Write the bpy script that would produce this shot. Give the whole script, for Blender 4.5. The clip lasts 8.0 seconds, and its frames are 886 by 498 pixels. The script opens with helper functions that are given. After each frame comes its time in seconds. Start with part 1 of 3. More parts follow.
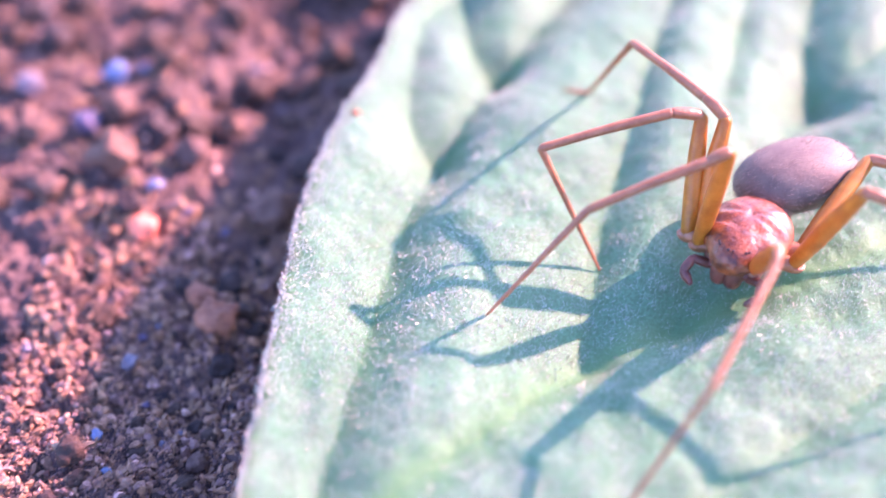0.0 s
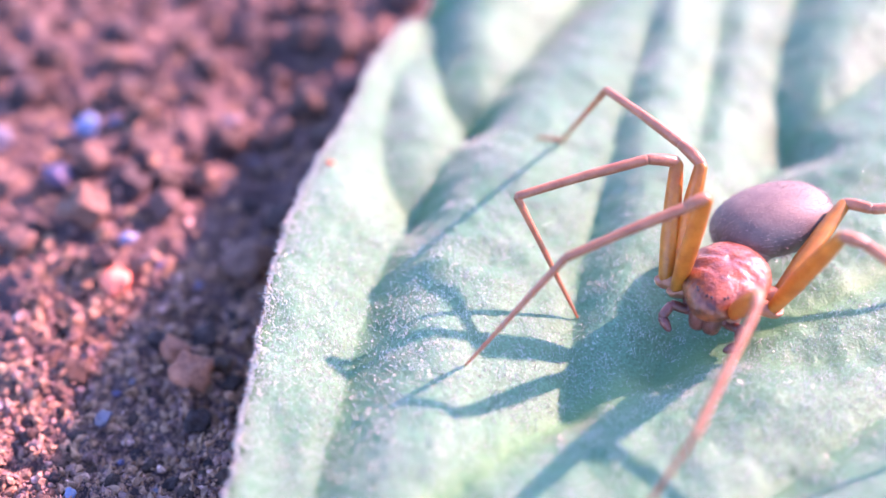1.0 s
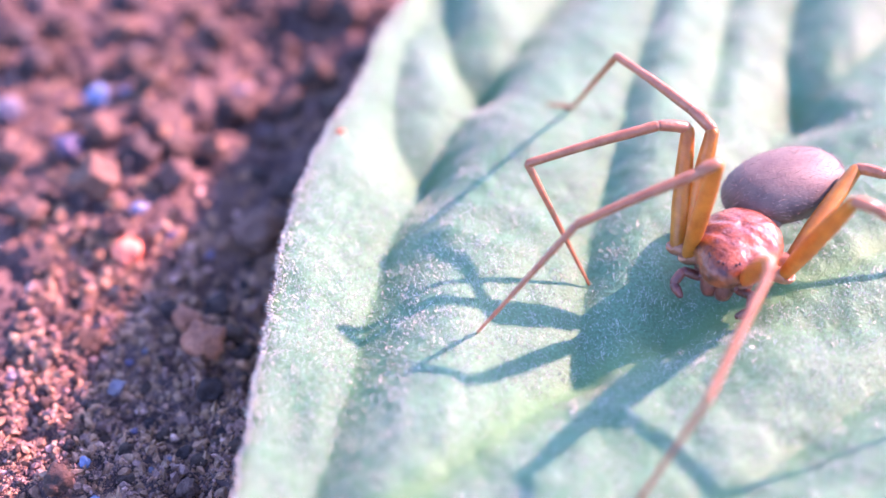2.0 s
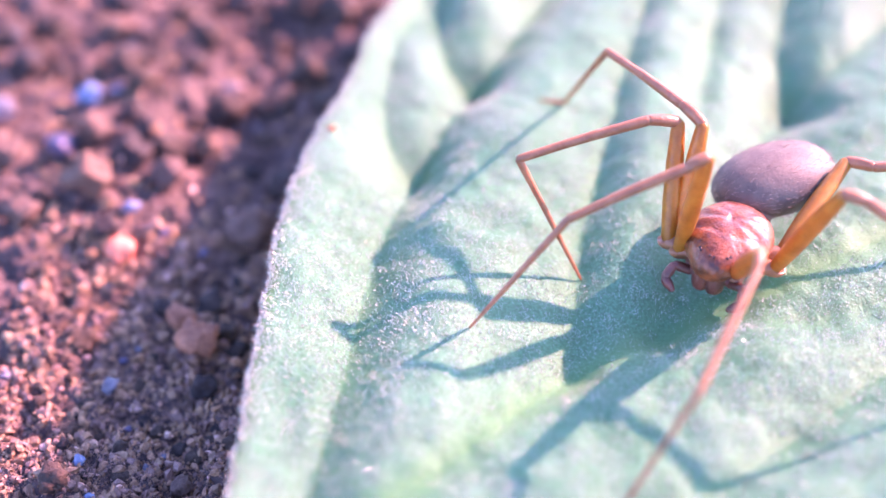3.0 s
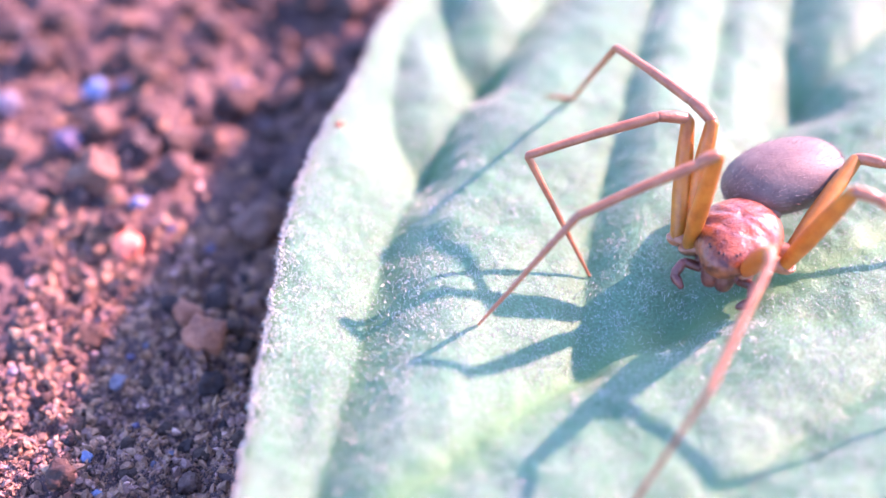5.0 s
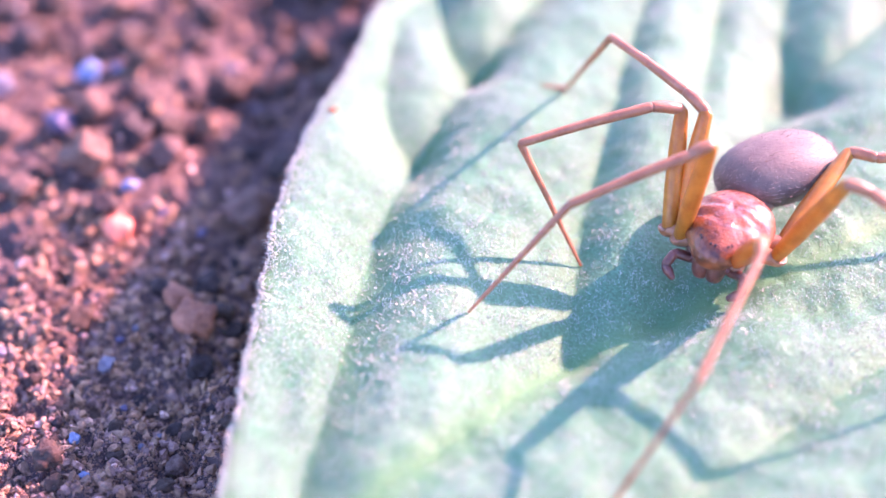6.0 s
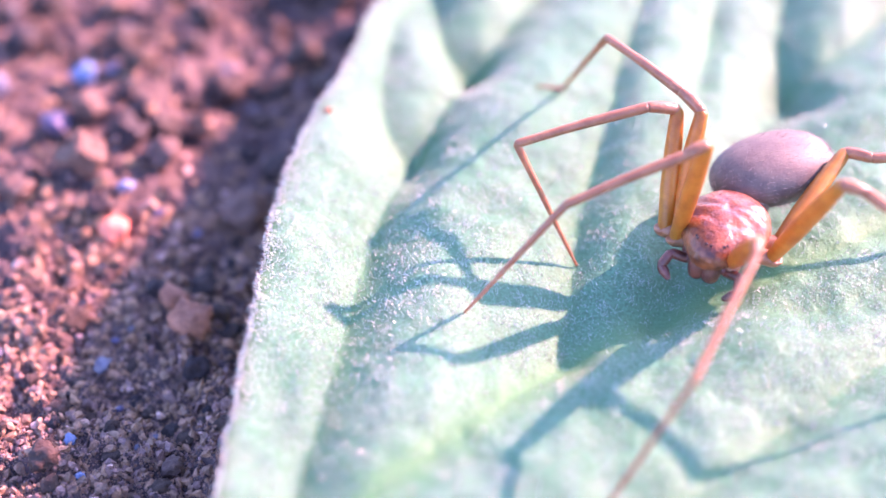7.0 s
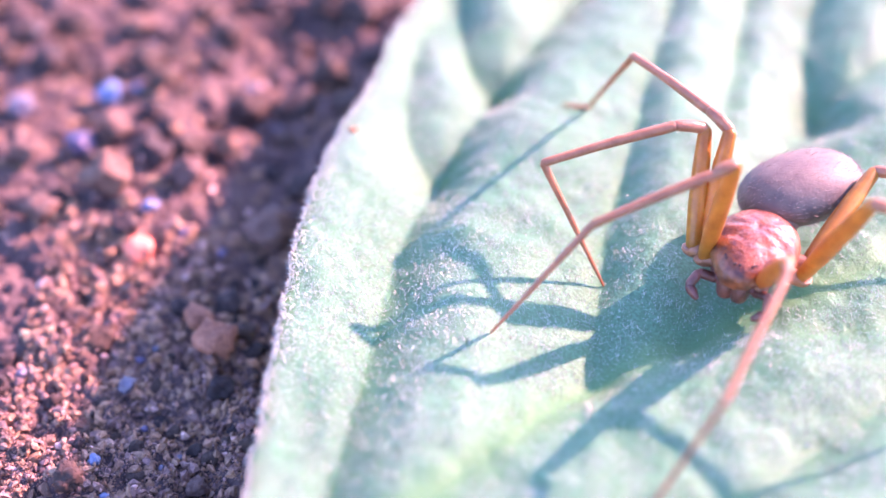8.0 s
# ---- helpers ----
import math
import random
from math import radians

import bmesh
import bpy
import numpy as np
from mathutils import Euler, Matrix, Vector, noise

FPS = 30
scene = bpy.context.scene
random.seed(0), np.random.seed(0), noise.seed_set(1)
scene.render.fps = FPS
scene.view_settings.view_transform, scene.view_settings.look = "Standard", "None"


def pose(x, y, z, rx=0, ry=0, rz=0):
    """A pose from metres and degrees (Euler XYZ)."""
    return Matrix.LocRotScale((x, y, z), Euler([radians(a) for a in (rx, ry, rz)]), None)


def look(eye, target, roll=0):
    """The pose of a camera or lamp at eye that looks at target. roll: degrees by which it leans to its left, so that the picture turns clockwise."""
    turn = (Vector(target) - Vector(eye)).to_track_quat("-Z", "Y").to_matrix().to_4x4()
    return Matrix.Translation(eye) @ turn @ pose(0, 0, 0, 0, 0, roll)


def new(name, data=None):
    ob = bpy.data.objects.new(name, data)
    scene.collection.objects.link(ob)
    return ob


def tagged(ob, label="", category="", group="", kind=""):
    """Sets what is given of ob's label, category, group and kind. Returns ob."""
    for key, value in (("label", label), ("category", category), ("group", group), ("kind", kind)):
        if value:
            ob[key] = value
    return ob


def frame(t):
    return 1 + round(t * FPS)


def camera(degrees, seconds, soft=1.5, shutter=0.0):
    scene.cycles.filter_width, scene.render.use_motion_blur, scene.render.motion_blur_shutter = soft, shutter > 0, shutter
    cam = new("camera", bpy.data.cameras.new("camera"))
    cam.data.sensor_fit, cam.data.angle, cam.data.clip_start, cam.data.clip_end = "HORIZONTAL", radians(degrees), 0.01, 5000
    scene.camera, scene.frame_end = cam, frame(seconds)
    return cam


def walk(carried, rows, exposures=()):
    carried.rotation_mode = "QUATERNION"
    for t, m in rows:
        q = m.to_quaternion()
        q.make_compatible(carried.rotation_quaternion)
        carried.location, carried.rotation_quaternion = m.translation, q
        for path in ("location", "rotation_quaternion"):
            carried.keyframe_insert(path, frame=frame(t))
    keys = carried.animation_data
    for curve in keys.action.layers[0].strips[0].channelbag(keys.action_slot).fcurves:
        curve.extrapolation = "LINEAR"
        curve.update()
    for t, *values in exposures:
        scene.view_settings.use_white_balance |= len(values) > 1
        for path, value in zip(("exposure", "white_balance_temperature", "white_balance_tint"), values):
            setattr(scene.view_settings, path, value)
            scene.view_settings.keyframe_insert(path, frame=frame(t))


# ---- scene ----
# ---- camera ----
cam = camera(36.0, 8.0, soft=1.5, shutter=0.1)
cam.data.dof.use_dof = True
cam.data.dof.focus_distance = 0.0522
cam.data.dof.aperture_fstop = 25.0
# seconds, eye in millimetres, Euler angles in degrees: a hand-held close-up lens that sways a little
PATH = [
    (0.0, 0.242, -40.274, 43.480, 47.638, 0.121, 1.072),
    (0.1, 0.331, -39.742, 43.171, 49.080, -0.580, 0.356),
    (0.2, 0.339, -39.545, 43.328, 50.258, -0.393, -0.290),
    (0.3, 0.022, -39.601, 43.337, 51.274, -0.370, -0.419),
    (0.4, -0.104, -39.784, 43.343, 50.637, 0.062, 0.217),
    (0.5, -0.169, -39.836, 43.398, 50.317, 0.274, 0.208),
    (0.7, -0.030, -39.723, 43.238, 50.115, 0.196, -0.073),
    (1.0, 0.049, -39.890, 43.345, 49.565, -0.008, -0.394),
    (1.5, -0.044, -39.986, 43.318, 48.905, 0.072, -0.383),
    (2.8, 0.126, -39.829, 43.245, 47.717, 1.268, -0.382),
    (3.0, 0.124, -40.102, 43.317, 48.203, 0.688, -0.722),
    (3.5, 0.096, -39.899, 43.193, 47.445, 0.362, -0.723),
    (4.0, 0.176, -39.929, 43.132, 47.763, 0.524, -0.687),
    (4.2, 0.062, -39.920, 43.278, 48.038, 0.586, -0.666),
    (5.3, -0.082, -39.967, 43.265, 47.901, 0.734, -0.552),
    (5.5, 0.012, -40.004, 43.031, 47.178, 0.381, -0.064),
    (6.0, -0.064, -40.038, 43.066, 47.679, -0.179, -0.221),
    (6.5, -0.038, -40.102, 43.097, 47.856, -0.092, -0.092),
    (7.0, -0.042, -40.073, 43.048, 47.736, -0.249, -0.351),
    (7.5, -0.059, -40.101, 43.230, 48.908, 0.266, -0.231),
    (7.7, 0.256, -39.827, 43.299, 48.693, 0.578, 0.111),
    (8.0, -0.267, -39.801, 42.892, 48.488, 0.311, 0.277),
]
MM = 0.001
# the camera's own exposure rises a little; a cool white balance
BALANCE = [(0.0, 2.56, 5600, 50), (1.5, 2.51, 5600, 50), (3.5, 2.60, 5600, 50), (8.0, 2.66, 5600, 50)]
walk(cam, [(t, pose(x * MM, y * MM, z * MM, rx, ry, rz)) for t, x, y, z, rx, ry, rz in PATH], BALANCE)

# ---- light ----
SUN_FROM = Vector((1.55, 0.88, 1.0))
world = bpy.data.worlds.new("sky")
scene.world = world
world.use_nodes = True
sky = world.node_tree.nodes.new("ShaderNodeTexSky")
sky.sky_type = "NISHITA"
sky.sun_disc = False
sky.sun_elevation = math.atan2(1.0, math.hypot(1.55, 0.88))
sky.sun_rotation = math.atan2(1.55, 0.88)
background = world.node_tree.nodes["Background"]
world.node_tree.links.new(sky.outputs[0], background.inputs[0])
background.inputs[1].default_value = 0.121
sun = new("sun", bpy.data.lights.new("sun", "SUN"))
sun.data.energy, sun.data.angle, sun.data.color = 4.7, radians(1.2), (1.0, 0.462, 0.335)
sun.matrix_world = look(SUN_FROM, (0, 0, 0))


# ---- materials ----
def material(name):
    m = bpy.data.materials.new(name)
    m.use_nodes = True
    return m, m.node_tree.nodes, m.node_tree.links, m.node_tree.nodes["Principled BSDF"]


def noise_node(nodes, links, coords, scale, detail=4.0, rough=0.55):
    n = nodes.new("ShaderNodeTexNoise")
    n.inputs["Scale"].default_value, n.inputs["Detail"].default_value, n.inputs["Roughness"].default_value = scale, detail, rough
    links.new(coords, n.inputs["Vector"])
    return n


def ramp_node(nodes, links, fac, stops):
    r = nodes.new("ShaderNodeValToRGB")
    while len(r.color_ramp.elements) < len(stops):
        r.color_ramp.elements.new(0.5)
    for e, (p, c) in zip(r.color_ramp.elements, stops):
        e.position, e.color = p, (*c, 1)
    links.new(fac, r.inputs[0])
    return r


def mix_node(nodes, links, fac, a, b, blend="MIX"):
    m = nodes.new("ShaderNodeMix")
    m.data_type, m.blend_type = "RGBA", blend
    for value, socket in ((fac, m.inputs[0]), (a, m.inputs[6]), (b, m.inputs[7])):
        if isinstance(value, (int, float)):
            socket.default_value = value
        elif isinstance(value, tuple):
            socket.default_value = (*value, 1)
        else:
            links.new(value, socket)
    return m.outputs[2]


def bump_node(nodes, links, height, strength, distance, before=None):
    b = nodes.new("ShaderNodeBump")
    b.inputs["Strength"].default_value, b.inputs["Distance"].default_value = strength, distance
    links.new(height, b.inputs["Height"])
    if before:
        links.new(before.outputs[0], b.inputs["Normal"])
    return b


def leaf_material():
    m, nodes, links, bsdf = material("leaf_blade")
    co = nodes.new("ShaderNodeTexCoord").outputs["Object"]
    broad = noise_node(nodes, links, co, 260, 3)
    grain = noise_node(nodes, links, co, 8500, 2, 0.7)
    tone = ramp_node(nodes, links, broad.outputs[0], [(0.3, (0.080, 0.282, 0.148)), (0.7, (0.126, 0.354, 0.198))])
    speck = ramp_node(nodes, links, grain.outputs[0], [(0.36, (0.52, 0.60, 0.55)), (0.5, (0.95, 0.96, 0.95)), (0.64, (1.5, 1.36, 1.5))])
    colour = mix_node(nodes, links, 0.8, tone.outputs[0], speck.outputs[0], "MULTIPLY")
    # vein green, which also paints shade on one flank of the bold vein
    vein = nodes.new("ShaderNodeAttribute")
    vein.attribute_name = "vein"
    colour = mix_node(nodes, links, vein.outputs["Fac"], colour, (0.12, 0.335, 0.125))
    links.new(colour, bsdf.inputs["Base Color"])
    bsdf.inputs["Roughness"].default_value = 0.52
    bsdf.inputs["Specular IOR Level"].default_value = 0.35
    bsdf.inputs["Sheen Weight"].default_value = 0.15
    bsdf.inputs["Sheen Roughness"].default_value = 0.38
    bsdf.inputs["Sheen Tint"].default_value = (1.0, 0.92, 0.92, 1)
    wrinkle = noise_node(nodes, links, co, 1400, 4)
    b1 = bump_node(nodes, links, wrinkle.outputs[0], 0.5, 0.00015)
    b2 = bump_node(nodes, links, grain.outputs[0], 0.8, 0.00008, b1)
    links.new(b2.outputs[0], bsdf.inputs["Normal"])
    thin = nodes.new("ShaderNodeBsdfTranslucent")
    links.new(mix_node(nodes, links, 0.6, colour, (0.62, 0.60, 0.40)), thin.inputs[0])
    mixed = nodes.new("ShaderNodeMixShader")
    mixed.inputs[0].default_value = 0.40
    links.new(bsdf.outputs[0], mixed.inputs[1])
    links.new(thin.outputs[0], mixed.inputs[2])
    links.new(mixed.outputs[0], nodes["Material Output"].inputs[0])
    return m


def soil_material(name, stops, fine=4200, gloss=0.8, spread=0.35):
    m, nodes, links, bsdf = material(name)
    co = nodes.new("ShaderNodeTexCoord").outputs["Object"]
    broad = noise_node(nodes, links, co, 420, 5, 0.6)
    grain = noise_node(nodes, links, co, fine, 3, 0.7)
    tone = ramp_node(nodes, links, broad.outputs[0], stops)
    flecks = ramp_node(nodes, links, grain.outputs[0], [(0.38, (0.7, 0.64, 0.68)), (0.55, (1.0, 1.0, 1.0)), (0.72, (1.5, 1.4, 1.45))])
    colour = mix_node(nodes, links, 0.85, tone.outputs[0], flecks.outputs[0], "MULTIPLY")
    info = nodes.new("ShaderNodeObjectInfo")
    own = ramp_node(nodes, links, info.outputs["Random"], [(0.0, (1 - spread, 1 - spread * 0.8, 1 + spread * 0.4)), (0.4, (1 - spread * 0.4, 1 - spread * 0.3, 1)), (1.0, (1 + spread, 1 + spread * 0.8, 1 + spread * 0.3))])
    colour = mix_node(nodes, links, 1.0, colour, own.outputs[0], "MULTIPLY")
    geo = nodes.new("ShaderNodeNewGeometry")
    island = ramp_node(nodes, links, geo.outputs["Random Per Island"], [(0.0, (0.72, 0.68, 0.85)), (0.3, (0.9, 0.88, 1.15)), (0.38, (0.85, 0.84, 0.8)), (0.8, (1.1, 1.02, 0.88)), (0.96, (1.35, 1.2, 1.1)), (0.985, (2.2, 2.3, 3.0))])
    colour = mix_node(nodes, links, 1.0, colour, island.outputs[0], "MULTIPLY")
    links.new(colour, bsdf.inputs["Base Color"])
    bsdf.inputs["Roughness"].default_value = gloss
    bsdf.inputs["Specular IOR Level"].default_value = 0.6
    b1 = bump_node(nodes, links, broad.outputs[0], 0.6, 0.0004)
    b2 = bump_node(nodes, links, grain.outputs[0], 0.9, 0.00012, b1)
    links.new(b2.outputs[0], bsdf.inputs["Normal"])
    return m


def skin_material(name, low, high, scale, rough, coat=0.0, bump=0.3, inner=0.0, inner_colour=(1, 0.5, 0.3), glow=0.0):
    m, nodes, links, bsdf = material(name)
    co = nodes.new("ShaderNodeTexCoord").outputs["Object"]
    n = noise_node(nodes, links, co, scale, 4, 0.6)
    tone = ramp_node(nodes, links, n.outputs[0], [(0.3, low), (0.7, high)])
    links.new(tone.outputs[0], bsdf.inputs["Base Color"])
    bsdf.inputs["Roughness"].default_value = rough
    bsdf.inputs["Coat Weight"].default_value = coat
    bsdf.inputs["Coat Roughness"].default_value = 0.13
    if inner:
        bsdf.inputs["Subsurface Weight"].default_value = inner
        bsdf.inputs["Subsurface Radius"].default_value = inner_colour
        bsdf.inputs["Subsurface Scale"].default_value = 0.0006
    fine = noise_node(nodes, links, co, scale * 5, 2, 0.6)
    b = bump_node(nodes, links, fine.outputs[0], bump, 0.0001)
    links.new(b.outputs[0], bsdf.inputs["Normal"])
    gloss = noise_node(nodes, links, co, scale * 2.4, 2, 0.5)
    links.new(bump_node(nodes, links, gloss.outputs[0], bump, 0.00016).outputs[0], bsdf.inputs["Coat Normal"])
    if glow:
        thin = nodes.new("ShaderNodeBsdfTranslucent")
        links.new(tone.outputs[0], thin.inputs[0])
        mixed = nodes.new("ShaderNodeMixShader")
        mixed.inputs[0].default_value = glow
        links.new(bsdf.outputs[0], mixed.inputs[1])
        links.new(thin.outputs[0], mixed.inputs[2])
        links.new(mixed.outputs[0], nodes["Material Output"].inputs[0])
    return m


LEAF = leaf_material()
HAIR = skin_material("leaf_hair", (0.56, 0.65, 0.56), (0.68, 0.75, 0.67), 3000, 0.28, 1.0, glow=0.25)
SPECK = skin_material("brown_speck", (0.16, 0.07, 0.03), (0.3, 0.15, 0.07), 5000, 0.7)
SOIL = soil_material("soil", [(0.3, (0.05432, 0.03783, 0.0308)), (0.55, (0.0873, 0.06014, 0.04576)), (0.75, (0.1164, 0.0873, 0.0616))])
GRAIN = soil_material("soil_grain", [(0.3, (0.1751, 0.1164, 0.09363)), (0.55, (0.256, 0.1788, 0.1296)), (0.75, (0.3398, 0.2653, 0.1881))], 6000, 0.6)
CLOD = soil_material("soil_clod", [(0.3, (0.02436, 0.0166, 0.01408)), (0.55, (0.03572, 0.0249, 0.02055)), (0.75, (0.0479, 0.03568, 0.02664))])
ROSY = soil_material("rosy_clod", [(0.3, (0.08905, 0.05936, 0.0491)), (0.55, (0.1205, 0.08293, 0.06732)), (0.75, (0.1501, 0.11, 0.08712))], spread=0.15)
# red clods, with the sun on them put into a brighter colour
LIT_RED = soil_material("lit_red_clod", [(0.3, (0.1892, 0.0966, 0.06552)), (0.55, (0.2494, 0.1302, 0.09072)), (0.75, (0.301, 0.168, 0.1176))], spread=0.1)
BLUE = skin_material("blue_quartz", (0.11, 0.17, 0.32), (0.18, 0.25, 0.42), 1500, 0.25)
VIOLET = skin_material("violet_quartz", (0.07, 0.065, 0.13), (0.11, 0.10, 0.19), 1500, 0.3)
MILKY = skin_material("milky_quartz", (0.08, 0.085, 0.12), (0.13, 0.13, 0.18), 1500, 0.3)
OCHRE = skin_material("orange_grit", (0.72, 0.20, 0.12), (0.85, 0.30, 0.18), 1500, 0.5)
CARAPACE = skin_material("carapace", (0.055, 0.011, 0.004), (0.30, 0.08, 0.02), 2600, 0.45, 1.0, 0.5, 0.05)
for m_socket, m_value in (("Coat Roughness", 0.07), ("Specular IOR Level", 0.2)):
    CARAPACE.node_tree.nodes["Principled BSDF"].inputs[m_socket].default_value = m_value
JAW = skin_material("jaw", (0.05, 0.014, 0.009), (0.16, 0.046, 0.028), 2200, 0.35, 0.35, 0.5, 0.05)
ABDOMEN = skin_material("abdomen", (0.080, 0.070, 0.062), (0.145, 0.128, 0.104), 1600, 0.62, 0.0, 0.15, 0.1, (0.8, 0.5, 0.5))
PALE = skin_material("pale_waist", (0.20, 0.17, 0.145), (0.28, 0.24, 0.20), 900, 0.45, 0.0, 0.2, 0.1)
FEMUR = skin_material("amber_femur", (0.33, 0.14, 0.016), (0.54, 0.27, 0.03), 1300, 0.35, 0.4, 0.25, 0.15, glow=0.4)
SHANK = skin_material("leg_shank", (0.27, 0.115, 0.05), (0.41, 0.20, 0.09), 1700, 0.36, 0.4, 0.4, 0.15, glow=0.2)
EYE = skin_material("eye", (0.02, 0.012, 0.015), (0.03, 0.02, 0.02), 900, 0.08)


# ---- mesh helpers ----
def mesh_of(name, verts, faces, mat, smooth=True):
    me = bpy.data.meshes.new(name)
    me.from_pydata([tuple(v) for v in verts], [], faces)
    me.materials.append(mat)
    if smooth:
        me.shade_smooth()
    me.update()
    return me


def part(name, me, parent, label=""):
    ob = new(name, me)
    ob.parent = parent
    return tagged(ob, label)


def curve_through(points, samples):
    """A smooth open curve (Catmull-Rom) through points."""
    p = np.array(points, float)
    p = np.vstack([2 * p[0] - p[1], p, 2 * p[-1] - p[-2]])
    out = []
    n = len(p) - 3
    for s in np.linspace(0, n - 1e-9, samples):
        i = int(s)
        u = s - i
        a, b, c, d = p[i:i + 4]
        out.append(0.5 * ((2 * b) + (c - a) * u + (2 * a - 5 * b + 4 * c - d) * u * u + (3 * b - a - 3 * c + d) * u ** 3))
    return np.array(out)


def tube(path, radii, sides=12):
    """A closed tube along a path of points, with rounded ends."""
    path = [Vector(p) for p in path]
    verts, faces = [], []
    side = None
    for i, p in enumerate(path):
        along = (path[min(i + 1, len(path) - 1)] - path[max(i - 1, 0)]).normalized()
        if side is None:
            side = along.orthogonal().normalized()
        side = (side - along * side.dot(along)).normalized()
        other = along.cross(side)
        for k in range(sides):
            a = 2 * math.pi * k / sides
            verts.append(p + (side * math.cos(a) + other * math.sin(a)) * radii[i])
    for i in range(len(path) - 1):
        for k in range(sides):
            q = (k + 1) % sides
            faces.append((i * sides + k, i * sides + q, (i + 1) * sides + q, (i + 1) * sides + k))
    verts += [path[0], path[-1]]
    a, b = len(verts) - 2, len(verts) - 1
    last = (len(path) - 1) * sides
    for k in range(sides):
        q = (k + 1) % sides
        faces.append((a, q, k))
        faces.append((b, last + k, last + q))
    return verts, faces


def lump(seed, detail, rough, flat=1.0):
    """The vertices and faces of an uneven stone of radius 1."""
    bm = bmesh.new()
    bmesh.ops.create_icosphere(bm, subdivisions=detail, radius=1)
    shift = Vector((seed * 7.31, seed * 3.17, seed * 1.73))
    for v in bm.verts:
        d = v.co.normalized()
        k = 1 + rough * (noise.noise(d * 1.3 + shift) * 0.9 + noise.noise(d * 3.1 + shift) * 0.45 + noise.noise(d * 8 + shift) * 0.26)
        v.co = d * k
        v.co.z *= flat
    bm.verts.index_update()
    verts = [v.co.copy() for v in bm.verts]
    faces = [tuple(v.index for v in f.verts) for f in bm.faces]
    bm.free()
    return verts, faces


# ---- ground ----
def ground_height(x, y):
    """Height of the soil in millimetres at a place in millimetres."""
    p = Vector((x, y, 0))
    far = max(0.0, math.hypot(x, y) - 60)
    z = 1.6 + 0.9 * noise.noise(p * 0.16 + Vector((3, 1, 5))) + 0.45 * noise.noise(p * 0.45 + Vector((9, 2, 0)))
    fade = max(0.0, 1 - far / 60)
    if not fade:
        return 1.6 + min(12.0, far * 0.01) * noise.noise(p * 0.004)
    calm = min(1.0, max(0.0, (y - 5) / 4))
    z += (0.46 - 0.1 * calm) * noise.noise(p * 1.1) + (0.34 - 0.2 * calm) * noise.noise(p * 2.3 + Vector((0, 4, 0))) + (0.12 - 0.08 * calm) * noise.noise(p * 5.1)
    if y > 4 and x < 2:
        z += 0.9 * abs(noise.noise(p * 0.5 + Vector((1, 7, 2)))) * min(1, (y - 4) / 6)
    return 1.6 + (z - 1.6) * fade + min(12.0, far * 0.01) * noise.noise(p * 0.004)


def stretch(low, high, step):
    """Even steps from low to high, then ever wider ones out to forty metres."""
    inner = list(np.arange(low, high + step / 2, step))
    up, down, s = [high], [low], step
    while up[-1] < 40000:
        s *= 1.35
        up.append(up[-1] + s)
        down.append(down[-1] - s)
    return down[:0:-1] + inner + up[1:]


def build_ground():
    xs, ys = stretch(-30, 4, 0.13), stretch(-18, 44, 0.15)
    verts = [(x * MM, y * MM, ground_height(x, y) * MM) for y in ys for x in xs]
    w = len(xs)
    faces = [(j * w + i, j * w + i + 1, (j + 1) * w + i + 1, (j + 1) * w + i) for j in range(len(ys) - 1) for i in range(w - 1)]
    ground = new("ground", mesh_of("ground", verts, faces, SOIL))
    tagged(ground, "reddish-brown crumbly bare soil with dark hollows", "soil", kind="structure")


build_ground()

# ---- leaf ----
# plan of the leaf, in millimetres
OUTLINE = [(-2.6, 18.5), (-4.0, 12.6), (-5.5, 7.4), (-6.2, 3.5), (-6.6, 0.0), (-6.75, -3.5), (-6.9, -6.4), (-7.0, -9.0), (-7.1, -12.2), (-6.6, -16.5), (-4.6, -20.5), (1.5, -21.5), (10, -20.0), (20, -16.5),
           (31, -9.0), (40, 3.0), (44, 18.0), (40, 30.0), (30, 36.0), (19, 37.0), (8.6, 32.0), (1.2, 26.0)]
MIDRIB = [(-4.9, -18.0), (-3.0, -14.0), (-1.3, -12.1), (1.4, -9.7), (4.0, -6.9), (8.2, -4.2), (11.2, -2.7), (14.7, -1.2), (18.6, 1.3), (30, 9), (43, 20)]
VEIN_LINES = []


def vein(line, deep, left, right):
    """A vein: its line in the plan, the depth of its furrow, and how far the blade slopes down to it on the line's left and right hand, each at the line's two ends."""
    VEIN_LINES.append((curve_through(line, 26), deep, left, right))


# the midrib
vein(MIDRIB, (0.4, 0.4), (1.6, 1.6), (1.6, 1.6))
# the bold side vein beside the margin
vein([(9.5, 28), (5.4, 20.9), (3.6, 17.0), (1.9, 13.8), (0.5, 10.2), (-1.0, 6.3), (-2.3, 1.8), (-2.8, -0.8), (-3.2, -3.5), (-3.7, -7.0), (-4.2, -10.0), (-4.7, -13.0), (-4.9, -18)], (2.1, 0.68), (2.6, 1.6), (2.9, 2.2))
# its two branches
vein([(-0.3, 23), (-1.0, 20.0), (-2.0, 15.3), (-2.3, 11.7), (-2.3, 9.7), (-1.9, 8.1), (-1.0, 6.6)], (1.0, 1.0), (1.8, 1.8), (2.2, 2.2))
vein([(0.3, 23), (0.3, 20.0), (0.35, 17.0), (0.7, 15.2), (1.7, 13.7)], (1.3, 1.3), (1.9, 1.9), (1.6, 1.6))
